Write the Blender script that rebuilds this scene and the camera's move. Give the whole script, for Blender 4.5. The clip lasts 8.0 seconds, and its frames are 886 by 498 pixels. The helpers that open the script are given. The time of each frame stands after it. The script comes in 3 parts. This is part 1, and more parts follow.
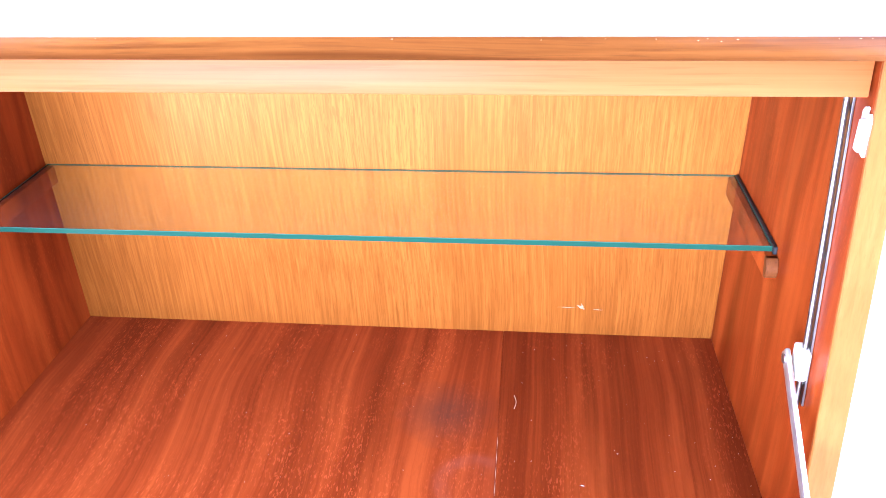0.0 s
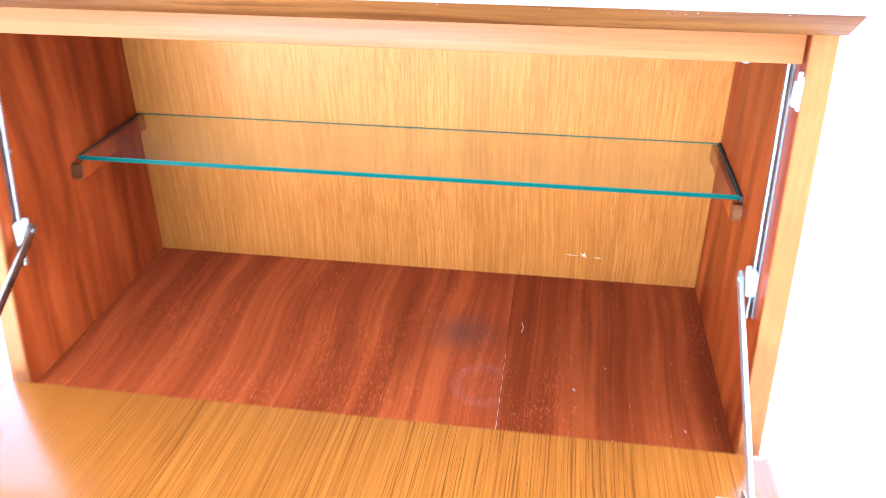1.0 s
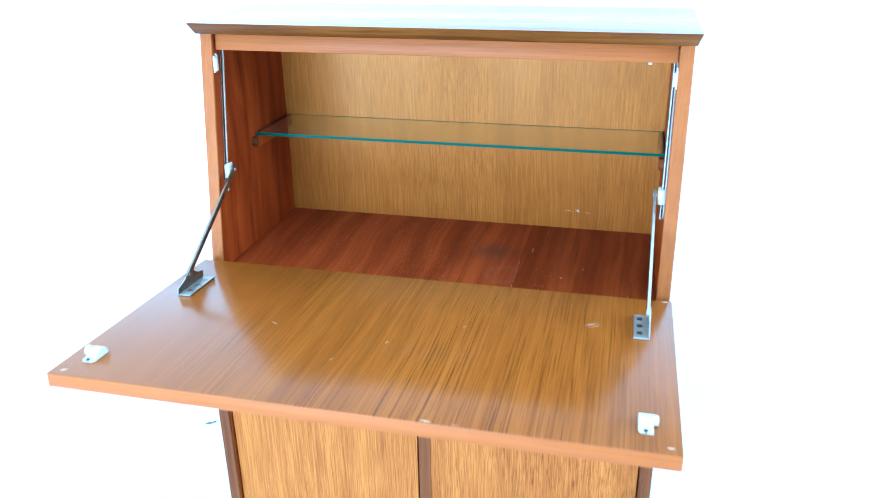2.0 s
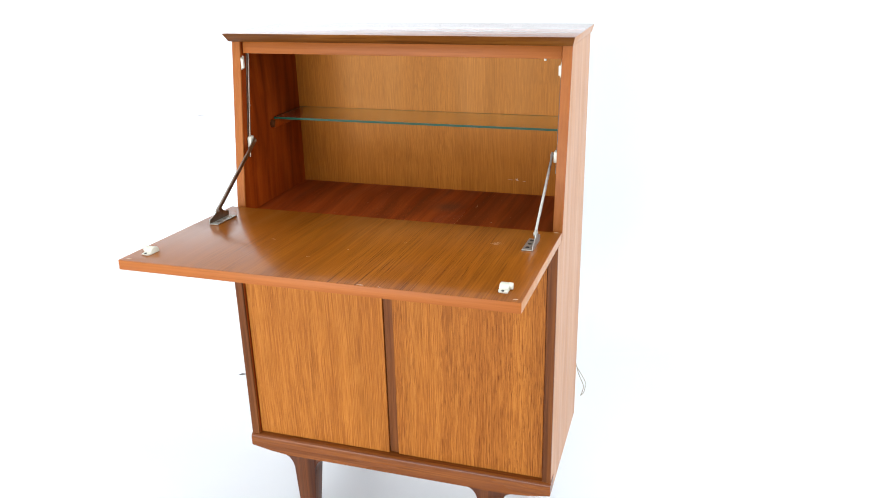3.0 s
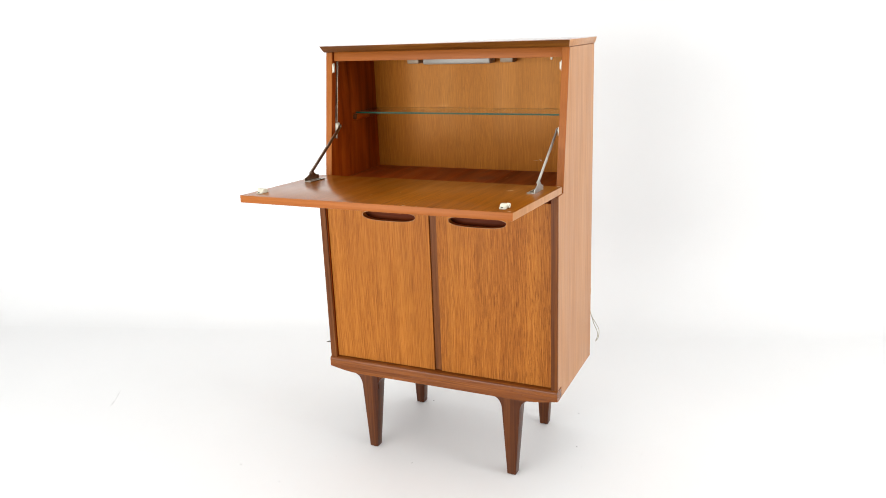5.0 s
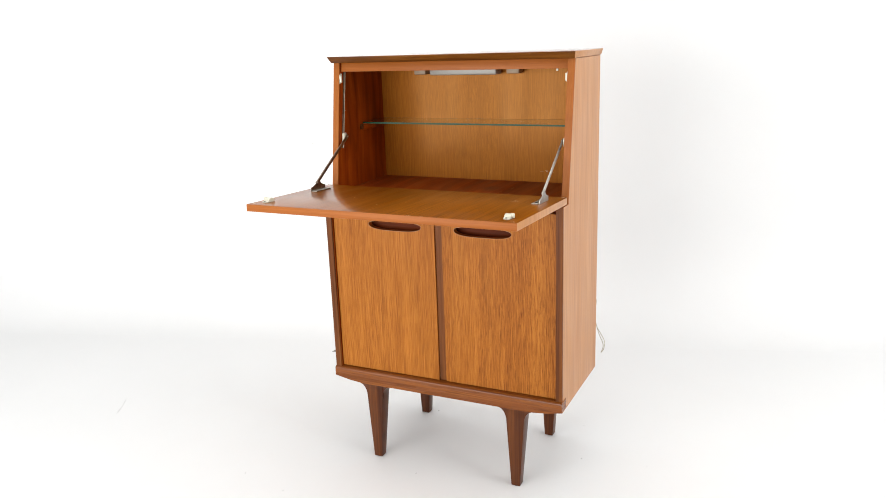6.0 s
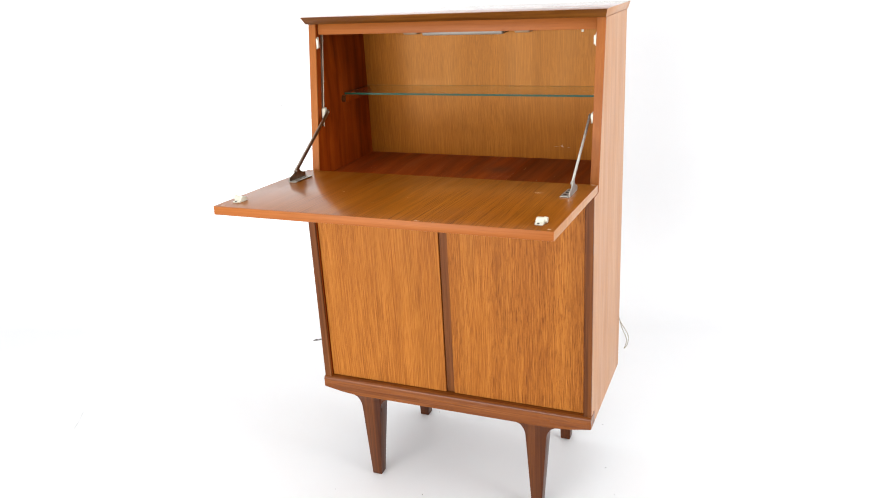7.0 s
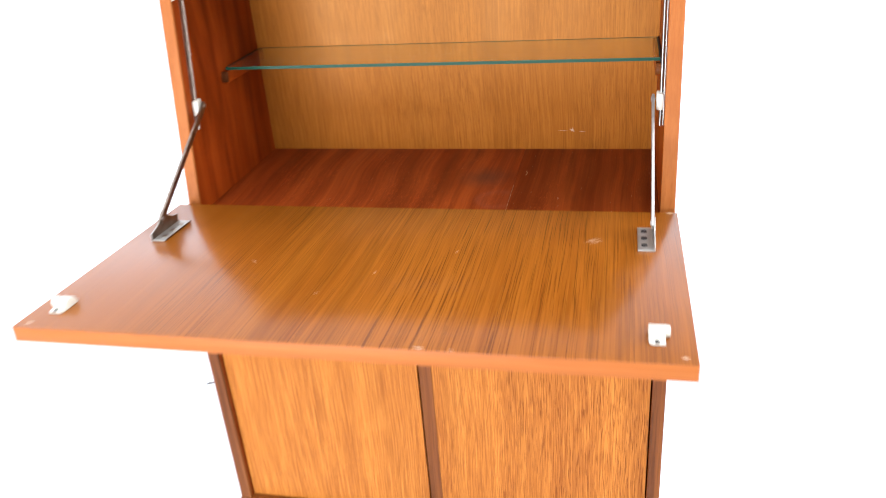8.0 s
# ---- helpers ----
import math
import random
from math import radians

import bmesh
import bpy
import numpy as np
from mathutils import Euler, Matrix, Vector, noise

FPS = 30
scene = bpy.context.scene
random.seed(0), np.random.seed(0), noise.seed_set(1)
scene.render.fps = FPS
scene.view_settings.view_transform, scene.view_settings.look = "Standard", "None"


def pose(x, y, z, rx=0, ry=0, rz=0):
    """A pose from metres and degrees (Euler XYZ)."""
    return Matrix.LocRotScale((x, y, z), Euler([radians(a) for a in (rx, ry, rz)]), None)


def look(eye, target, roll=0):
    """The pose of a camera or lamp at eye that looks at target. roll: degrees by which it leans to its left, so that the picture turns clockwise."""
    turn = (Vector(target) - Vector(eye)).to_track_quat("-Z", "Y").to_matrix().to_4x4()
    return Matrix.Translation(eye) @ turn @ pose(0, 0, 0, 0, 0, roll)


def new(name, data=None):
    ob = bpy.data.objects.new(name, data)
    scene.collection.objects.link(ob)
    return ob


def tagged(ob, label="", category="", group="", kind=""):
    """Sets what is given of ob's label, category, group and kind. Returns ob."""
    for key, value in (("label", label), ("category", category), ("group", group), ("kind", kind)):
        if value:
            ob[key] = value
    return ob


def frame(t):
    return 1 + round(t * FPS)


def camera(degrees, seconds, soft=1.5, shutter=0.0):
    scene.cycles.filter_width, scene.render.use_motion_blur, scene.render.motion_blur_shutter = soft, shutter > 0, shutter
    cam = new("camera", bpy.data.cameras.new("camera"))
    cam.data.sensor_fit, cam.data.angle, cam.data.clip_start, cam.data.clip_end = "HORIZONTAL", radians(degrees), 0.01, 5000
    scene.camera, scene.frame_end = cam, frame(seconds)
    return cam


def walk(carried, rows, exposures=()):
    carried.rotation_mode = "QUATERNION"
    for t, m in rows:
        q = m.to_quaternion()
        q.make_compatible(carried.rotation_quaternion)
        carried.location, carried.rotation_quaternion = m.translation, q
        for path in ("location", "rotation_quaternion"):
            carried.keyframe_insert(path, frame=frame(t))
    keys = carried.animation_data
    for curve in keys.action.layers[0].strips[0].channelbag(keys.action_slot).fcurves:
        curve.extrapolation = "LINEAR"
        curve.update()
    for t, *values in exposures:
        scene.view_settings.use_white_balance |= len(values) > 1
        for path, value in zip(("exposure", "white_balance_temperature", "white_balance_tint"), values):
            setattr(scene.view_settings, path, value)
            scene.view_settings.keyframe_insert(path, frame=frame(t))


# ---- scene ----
cam = camera(58.2, 8.0, soft=0.5, shutter=0.3)
PATH = [
    (0, (0.144, -0.362, 1.313), (-0.058, 1.366, 0.327), -1.8),
    (0.3, (0.142, -0.359, 1.309), (-0.055, 1.364, 0.312), -1.4),
    (0.5, (0.141, -0.366, 1.314), (-0.065, 1.355, 0.316), -1.2),
    (0.7, (0.141, -0.404, 1.323), (-0.079, 1.32, 0.333), -0.7),
    (0.9, (0.156, -0.469, 1.324), (-0.095, 1.252, 0.337), -0.4),
    (1, (0.162, -0.515, 1.326), (-0.1, 1.211, 0.349), -0.1),
    (1.2, (0.176, -0.602, 1.335), (-0.106, 1.132, 0.38), 0.2),
    (1.5, (0.202, -0.734, 1.354), (-0.132, 1.016, 0.445), 0.0),
    (1.7, (0.224, -0.84, 1.36), (-0.148, 0.926, 0.499), -0.4),
    (2, (0.281, -1.017, 1.354), (-0.148, 0.768, 0.562), -0.7),
    (2.2, (0.324, -1.103, 1.353), (-0.119, 0.686, 0.577), -0.8),
    (3.3, (0.654, -1.528, 1.354), (0.032, 0.251, 0.685), -1.4),
    (3.5, (0.684, -1.602, 1.342), (0.035, 0.175, 0.691), -1.5),
    (3.7, (0.72, -1.684, 1.33), (0.049, 0.085, 0.681), -1.6),
    (4, (0.778, -1.781, 1.329), (0.071, -0.029, 0.674), -1.9),
    (4.2, (0.813, -1.834, 1.313), (0.082, -0.085, 0.673), -2.1),
    (4.5, (0.86, -1.869, 1.303), (0.101, -0.128, 0.674), -2.3),
    (4.7, (0.898, -1.896, 1.271), (0.113, -0.155, 0.678), -2.3),
    (5.8, (0.939, -1.914, 1.234), (0.098, -0.171, 0.73), -2.0),
    (6, (0.935, -1.906, 1.246), (0.096, -0.165, 0.73), -2.0),
    (6.3, (0.924, -1.867, 1.265), (0.083, -0.131, 0.737), -2.3),
    (6.5, (0.888, -1.832, 1.283), (0.064, -0.096, 0.727), -2.2),
    (6.7, (0.829, -1.774, 1.286), (0.031, -0.039, 0.691), -2.6),
    (7, (0.695, -1.625, 1.301), (-0.044, 0.108, 0.629), -3.1),
    (7.2, (0.606, -1.52, 1.309), (-0.083, 0.213, 0.585), -3.4),
    (7.5, (0.484, -1.332, 1.286), (-0.14, 0.399, 0.502), -4.2),
    (7.7, (0.388, -1.182, 1.277), (-0.172, 0.548, 0.444), -4.4),
    (8, (0.283, -0.969, 1.286), (-0.142, 0.77, 0.394), -4.6),
]
EXPOSURES = [(0, 2.18, 4750, 27), (0.5, 2.18, 4750, 27), (1, 2.0, 4150, 4), (1.5, 1.63, 3650, -19), (2, 0.88, 3800, -13), (3.3, -0.03, 6350, 8), (4.5, -0.15, 6550, 8), (6, -0.2, 6550, 8), (7, -0.02, 6400, 9), (7.5, 0.28, 6100, 10), (8, 0.68, 5850, 12)]
walk(cam, [(t, look(eye, target, roll)) for t, eye, target, roll in PATH], EXPOSURES)

# ---- light: a white cove under a wide overhead softbox, with a low softbox in front and a tall one beside the set ----
STUDIO = Matrix.Rotation(radians(16.8), 4, "Z")
world = bpy.data.worlds.new("world")
scene.world = world
world.use_nodes = True
world.node_tree.nodes["Background"].inputs["Color"].default_value = (0.9, 0.95, 1.0, 1)
world.node_tree.nodes["Background"].inputs["Strength"].default_value = 0.05


def softbox(name, watts, place, target, w, h, color):
    data = bpy.data.lights.new(name, "AREA")
    data.shape, data.size, data.size_y, data.energy, data.color = "RECTANGLE", w, h, watts, color
    ob = new(name, data)
    ob.matrix_world = STUDIO @ look(place, target)
    return ob


LAMP_WHITE = (1.0, 0.999, 0.997)
softbox("overhead_softbox", 84, (0.4, -0.65, 2.9), (0.4, -0.45, 0), 5.4, 3.6, LAMP_WHITE)
softbox("low_softbox", 124, (-1.75, -2.8, 0.9), (0.0, 0.2, 0.8), 2.6, 1.44, LAMP_WHITE)
softbox("side_softbox", 67, (3.1, -1.1, 1.4), (0, -0.1, 0.8), 2.0, 2.3, LAMP_WHITE)


# ---- materials ----
def nodes_of(name):
    m = bpy.data.materials.new(name)
    m.use_nodes = True
    nt = m.node_tree
    return m, nt, nt.nodes["Principled BSDF"]


def add(nt, kind, **values):
    n = nt.nodes.new(kind)
    for k, v in values.items():
        if k in n.inputs:
            n.inputs[k].default_value = v
    return n


def ramp(nt, source, stops):
    r = nt.nodes.new("ShaderNodeValToRGB")
    el = r.color_ramp.elements
    while len(el) < len(stops):
        el.new(0.5)
    for e, (p, c) in zip(el, stops):
        e.position = p
        e.color = (*c, 1) if len(c) == 3 else c
    nt.links.new(source, r.inputs["Fac"])
    return r


def streak(nt, coord, axis, across, along, detail=4.0, distortion=0.3, rough=0.55):
    """Noise drawn out along one axis."""
    mp = nt.nodes.new("ShaderNodeMapping")
    s = [across, across, across]
    s["xyz".index(axis)] = along
    if axis == "y":
        s[2] = 0.5
    mp.inputs["Scale"].default_value = s
    nt.links.new(coord, mp.inputs["Vector"])
    n = add(nt, "ShaderNodeTexNoise", Scale=1.0, Detail=detail, Roughness=rough, Distortion=distortion)
    nt.links.new(mp.outputs["Vector"], n.inputs["Vector"])
    return n.outputs["Fac"]


def mixed(nt, kind, fac, a, b):
    mx = nt.nodes.new("ShaderNodeMix")
    mx.data_type, mx.blend_type = "RGBA", kind
    for sock, v in ((mx.inputs[0], fac), (mx.inputs[6], a), (mx.inputs[7], b)):
        if isinstance(v, (float, int)):
            sock.default_value = v
        elif isinstance(v, tuple):
            sock.default_value = (*v, 1)
        else:
            nt.links.new(v, sock)
    return mx.outputs[2]


def calc(nt, op, a, b=0.0):
    n = nt.nodes.new("ShaderNodeMath")
    n.operation = op
    for sock, v in ((n.inputs[0], a), (n.inputs[1], b)):
        if isinstance(v, (float, int)):
            sock.default_value = v
        else:
            nt.links.new(v, sock)
    return n.outputs[0]


def wood(name, dark, mid, light, axis="z", band=14.0, fine=110.0, pore=520.0, pore_along=14.0, pores=0.5, pore_color=(0.05, 0.02, 0.008),
         pore_at=0.56, rough=0.38, coat=0.15, bump=0.12, figure=0.0, band_mix=0.5, shine=0.35, patchy=22.0, sparse=0.5, sway=0.0, fleck=0.0, soft_pore=0.06, coat_rough=0.22, figured=None, waver=0.0, mottle=0.0, sheen=None, run=2.6):
    """Oiled veneer or solid wood: broad bands, fine streaks and short open pores along the grain axis."""
    m, nt, p = nodes_of(name)
    coord = nt.nodes.new("ShaderNodeTexCoord").outputs["Object"]
    if sway:
        drift = add(nt, "ShaderNodeTexNoise", Scale=3.2, Detail=1.0, Roughness=0.4)
        nt.links.new(coord, drift.inputs["Vector"])
        shift = nt.nodes.new("ShaderNodeVectorMath")
        shift.operation = "MULTIPLY_ADD"
        nt.links.new(drift.outputs["Color"], shift.inputs[0])
        shift.inputs[1].default_value = (sway,) * 3
        nt.links.new(coord, shift.inputs[2])
        coord = shift.outputs[0]
    if waver:
        # short-waved unevenness of the fibres
        drift = add(nt, "ShaderNodeTexNoise", Scale=22.0, Detail=3.0, Roughness=0.6)
        nt.links.new(coord, drift.inputs["Vector"])
        shift = nt.nodes.new("ShaderNodeVectorMath")
        shift.operation = "MULTIPLY_ADD"
        nt.links.new(drift.outputs["Color"], shift.inputs[0])
        shift.inputs[1].default_value = (waver,) * 3
        nt.links.new(coord, shift.inputs[2])
        coord = shift.outputs[0]
    bands = streak(nt, coord, axis, band, 0.9, 3.0, 0.15)
    streaks = streak(nt, coord, axis, fine, run, 5.0, 0.05, 0.6)
    both = calc(nt, "ADD", calc(nt, "MULTIPLY", bands, band_mix), calc(nt, "MULTIPLY", streaks, 1 - band_mix))
    if figure:
        rib = streak(nt, coord, axis, 38.0, 3.5, 2.0, 0.2)
        both = calc(nt, "ADD", calc(nt, "MULTIPLY", both, 1 - figure), calc(nt, "MULTIPLY", rib, figure))
    col = ramp(nt, both, [(0.38, dark), (0.5, mid), (0.62, light)]).outputs["Color"]
    if mottle:
        # broad lighter and darker stretches of the sheet
        tone = streak(nt, coord, axis, 17.0, 1.6, 4.0, 0.7, 0.6)
        col = mixed(nt, "MULTIPLY", 1.0, col, ramp(nt, tone, [(0.32, (1 - mottle,) * 3), (0.5, (1.0,) * 3), (0.68, (min(1.0, 1 + 0.3 * mottle),) * 3)]).outputs["Color"])
    pn = streak(nt, coord, axis, pore, pore_along, 2.0, 0.0)
    pr = ramp(nt, pn, [(pore_at, (0, 0, 0)), (pore_at + soft_pore, (1, 1, 1))]).outputs["Color"]
    patch = streak(nt, coord, axis, patchy, min(3.0, patchy * 0.14), 2.0, 0.4)
    where = ramp(nt, patch, [(0.36, (sparse,) * 3), (0.64, (1, 1, 1))]).outputs["Color"]
    if figured:
        # strong figure in one stretch; beside it plainer, partly painting sheen that hides grain
        apart = nt.nodes.new("ShaderNodeSeparateXYZ")
        nt.links.new(coord, apart.inputs[0])
        off = calc(nt, "ABSOLUTE", calc(nt, "SUBTRACT", apart.outputs[0], figured[0]))
        strong = ramp(nt, off, [(figured[1], (1, 1, 1)), (figured[2], (0.06,) * 3)]).outputs["Color"]
        where = mixed(nt, "MULTIPLY", 1.0, where, strong)
        col = mixed(nt, "MIX", calc(nt, "MAXIMUM", strong, 0.3), mid, col)
    amount = calc(nt, "MULTIPLY", calc(nt, "MULTIPLY", pr, where), pores)
    col = mixed(nt, "MIX", amount, col, pore_color)
    if fleck:
        fl = streak(nt, coord, axis, 760.0, 210.0, 1.0, 0.0)
        fl = ramp(nt, fl, [(0.58, (0, 0, 0)), (0.68, (1, 1, 1))]).outputs["Color"]
        some = ramp(nt, streak(nt, coord, axis, 17.0, 7.0, 2.0, 0.4), [(0.42, (0.1,) * 3), (0.62, (1, 1, 1))]).outputs["Color"]
        col = mixed(nt, "MIX", calc(nt, "MULTIPLY", calc(nt, "MULTIPLY", fl, some), fleck), col, tuple(c * 2.0 + 0.012 for c in light))
    nt.links.new(col, p.inputs["Base Color"])
    rr = ramp(nt, patch, [(0.3, (rough - 0.05,) * 3), (0.7, (rough + 0.06,) * 3)])
    nt.links.new(rr.outputs["Color"], p.inputs["Roughness"])
    p.inputs["Specular IOR Level"].default_value = shine
    if sheen:
        p.inputs["Specular Tint"].default_value = (*sheen, 1)
    p.inputs["Coat Weight"].default_value, p.inputs["Coat Roughness"].default_value = coat, coat_rough
    bp = add(nt, "ShaderNodeBump", Strength=bump, Distance=0.0006)
    nt.links.new(calc(nt, "SUBTRACT", streaks, amount), bp.inputs["Height"])
    nt.links.new(bp.outputs["Normal"], p.inputs["Normal"])
    return m


def plain(name, color, rough=0.5, metal=0.0, vary=0.06, scale=30.0, bump=0.05):
    m, nt, p = nodes_of(name)
    coord = nt.nodes.new("ShaderNodeTexCoord").outputs["Object"]
    n = add(nt, "ShaderNodeTexNoise", Scale=scale, Detail=5.0, Roughness=0.6)
    nt.links.new(coord, n.inputs["Vector"])
    col = ramp(nt, n.outputs["Fac"], [(0.3, tuple(c * (1 - vary) for c in color)), (0.7, tuple(min(1, c * (1 + vary)) for c in color))])
    nt.links.new(col.outputs["Color"], p.inputs["Base Color"])
    rr = ramp(nt, n.outputs["Fac"], [(0.3, (max(0.02, rough - 0.05),) * 3), (0.7, (min(1, rough + 0.05),) * 3)])
    nt.links.new(rr.outputs["Color"], p.inputs["Roughness"])
    p.inputs["Metallic"].default_value = metal
    if bump:
        bp = add(nt, "ShaderNodeBump", Strength=bump, Distance=0.0004)
        nt.links.new(n.outputs["Fac"], bp.inputs["Height"])
        nt.links.new(bp.outputs["Normal"], p.inputs["Normal"])
    return m


def stain(m, x, y, near, far, color, amount, inner=0.0):
    """A round smudge or ring mark on a level veneer, ragged at its rim."""
    nt = m.node_tree
    p = nt.nodes["Principled BSDF"]
    coord = nt.nodes.new("ShaderNodeTexCoord").outputs["Object"]
    rag = add(nt, "ShaderNodeTexNoise", Scale=55.0, Detail=4.0, Roughness=0.6)
    nt.links.new(coord, rag.inputs["Vector"])
    sp = nt.nodes.new("ShaderNodeSeparateXYZ")
    nt.links.new(coord, sp.inputs[0])
    dx, dy = calc(nt, "SUBTRACT", sp.outputs[0], x), calc(nt, "SUBTRACT", sp.outputs[1], y)
    d = calc(nt, "SQRT", calc(nt, "ADD", calc(nt, "MULTIPLY", dx, dx), calc(nt, "MULTIPLY", dy, dy)))
    d = calc(nt, "ADD", d, calc(nt, "MULTIPLY", calc(nt, "SUBTRACT", rag.outputs["Fac"], 0.5), (far - near) * 1.2))
    stops = [(near, (1, 1, 1)), (far, (0, 0, 0))]
    if inner:
        stops = [(inner, (0.12,) * 3), (near, (1, 1, 1)), (far, (0, 0, 0))]
    mask = calc(nt, "MULTIPLY", ramp(nt, d, stops).outputs["Color"], calc(nt, "MULTIPLY", rag.outputs["Fac"], 2 * amount))
    old = p.inputs["Base Color"].links[0].from_socket
    nt.links.new(mixed(nt, "MIX", mask, old, color), p.inputs["Base Color"])


LOW_BOUNCE_GREY = plain("low_bounce_grey", (0.3, 0.3, 0.3), 0.7, 0, 0.05, 2.0, 0.02)
STUDIO_WHITE = plain("studio_white_paint", (0.78, 0.78, 0.785), 0.6, 0, 0.015, 1.5, 0.02)
DOOR_TEAK = wood("teak_door_veneer", (0.22, 0.063, 0.0078), (0.315, 0.103, 0.0136), (0.42, 0.15, 0.0225), "z", fine=560, pore=900, pore_along=24, pores=0.68, pore_color=(0.105, 0.022, 0.0018), pore_at=0.55, coat=0.02, shine=0.1, sparse=0.4, patchy=7.0, sway=0.012, soft_pore=0.07, band_mix=0.28, band=30, waver=0.0012, mottle=0.12, run=12)
DOOR_TEAK_PLAIN = wood("teak_door_veneer_straight", (0.228, 0.0655, 0.008), (0.322, 0.106, 0.014), (0.425, 0.152, 0.023), "z", fine=560, pore=900, pore_along=24, pores=0.5, pore_color=(0.105, 0.022, 0.0018), pore_at=0.565, coat=0.02, shine=0.1, sparse=0.15, patchy=5.0, sway=0.012, soft_pore=0.07, band_mix=0.28, band=24, waver=0.0012, mottle=0.12, run=10)
FLAP_TEAK = wood("teak_flap_veneer", (0.225, 0.061, 0.0037), (0.265, 0.077, 0.0052), (0.31, 0.097, 0.0074), "y", band=30, fine=480, pore=1000, pore_along=7, pores=0.76, pore_color=(0.085, 0.021, 0.0016), pore_at=0.545, rough=0.34, coat=0.68, shine=0.02, patchy=14.0, sparse=0.3, bump=0.05, sway=0.015, soft_pore=0.07, band_mix=0.3, coat_rough=0.2, figured=(0.1, 0.22, 0.36), waver=0.0012, mottle=0.2, run=5)
BACK_TEAK = wood("teak_back_veneer", (0.265, 0.078, 0.0068), (0.325, 0.1, 0.0094), (0.385, 0.126, 0.0132), "z", fine=430, pore=820, pore_along=46, pores=0.42, pore_color=(0.16, 0.045, 0.0042), pore_at=0.545, rough=0.34, coat=0.03, shine=0.34, band_mix=0.2, patchy=9.0, sparse=0.3, sway=0.03, soft_pore=0.08, coat_rough=0.3, band=24, waver=0.0015, mottle=0.1, sheen=(1.0, 0.58, 0.22), run=9)
SIDE_TEAK = wood("teak_side_veneer", (0.39, 0.165, 0.058), (0.45, 0.204, 0.073), (0.51, 0.24, 0.092), "z", fine=200, pore=600, pore_along=4, pores=0.25, pore_color=(0.27, 0.11, 0.04), rough=0.34, coat=0.08, shine=0.2, band_mix=0.25, waver=0.001, mottle=0.06)
EDGE_TEAK_Z = wood("teak_edge_upright", (0.26, 0.075, 0.0125), (0.3, 0.091, 0.0165), (0.335, 0.107, 0.0215), "z", fine=200, pore=500, pores=0.2, pore_color=(0.15, 0.04, 0.005), coat=0.02, shine=0.1)
EDGE_TEAK_X = wood("teak_edge_across", (0.255, 0.073, 0.012), (0.3, 0.09, 0.0185), (0.34, 0.107, 0.024), "x", fine=200, pore=500, pores=0.2, pore_color=(0.13, 0.034, 0.004), coat=0.02, shine=0.1)
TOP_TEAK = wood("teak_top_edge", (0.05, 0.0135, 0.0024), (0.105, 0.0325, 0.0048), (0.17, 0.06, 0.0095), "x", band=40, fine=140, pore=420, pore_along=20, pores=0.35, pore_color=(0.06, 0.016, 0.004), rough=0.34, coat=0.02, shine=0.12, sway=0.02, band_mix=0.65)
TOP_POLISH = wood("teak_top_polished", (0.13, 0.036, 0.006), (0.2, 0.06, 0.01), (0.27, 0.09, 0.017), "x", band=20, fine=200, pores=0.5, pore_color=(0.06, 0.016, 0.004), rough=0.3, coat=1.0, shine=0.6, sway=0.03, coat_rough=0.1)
MAHOGANY_Z = wood("mahogany_side_veneer", (0.168, 0.0225, 0.0017), (0.262, 0.039, 0.0029), (0.365, 0.064, 0.0055), "z", band=22, fine=60, pore=400, pore_along=30, pores=0.15, pore_color=(0.09, 0.012, 0.0015), figure=0.55, rough=0.36, coat=0.0, shine=0.06, sway=0.05, fleck=0.1, coat_rough=0.32, waver=0.004, mottle=0.2)
MAHOGANY_Y = wood("mahogany_floor_veneer", (0.14, 0.0198, 0.0025), (0.21, 0.0325, 0.0045), (0.305, 0.055, 0.0076), "y", band=20, fine=280, pore=420, pore_along=60, pores=0.1, pore_color=(0.07, 0.011, 0.003), figure=0.36, rough=0.4, coat=0.0, shine=0.06, sway=0.07, fleck=0.3, coat_rough=0.35, waver=0.003, mottle=0.28)
MAHOGANY_DARK = wood("mahogany_dark_leaf", (0.122, 0.0168, 0.0021), (0.18, 0.0278, 0.0037), (0.262, 0.047, 0.0064), "y", band=40, fine=280, pore=420, pore_along=60, pores=0.1, pore_color=(0.05, 0.008, 0.002), figure=0.36, rough=0.4, coat=0.0, shine=0.06, sway=0.03, fleck=0.3, coat_rough=0.35, waver=0.002, mottle=0.28)
stain(MAHOGANY_Y, 0.076, 0.203, 0.008, 0.05, (0.07, 0.028, 0.017), 0.6)
stain(MAHOGANY_Y, 0.108, 0.116, 0.03, 0.037, (0.42, 0.3, 0.25), 0.045, 0.018)
ROSEWOOD = wood("dark_hardwood_strip", (0.085, 0.025, 0.0062), (0.135, 0.041, 0.0092), (0.19, 0.062, 0.0135), "z", pore=400, pores=0.3, pore_color=(0.023, 0.0069, 0.0023), rough=0.4, coat=0.0, shine=0.12)
LEG_WOOD = wood("solid_afrormosia_leg", (0.045, 0.0105, 0.0024), (0.082, 0.0215, 0.0043), (0.125, 0.0365, 0.0072), "z", band=40, fine=220, pore=400, pores=0.3, pore_color=(0.0345, 0.0092, 0.00345), rough=0.32, coat=0.05, shine=0.2)
RAIL_WOOD = wood("solid_afrormosia_rail", (0.115, 0.0299, 0.00575), (0.184, 0.0529, 0.0092), (0.253, 0.0805, 0.0138), "x", band=40, fine=220, pore=400, pores=0.3, pore_color=(0.046, 0.0126, 0.0046), rough=0.26, coat=0.04, shine=0.2)
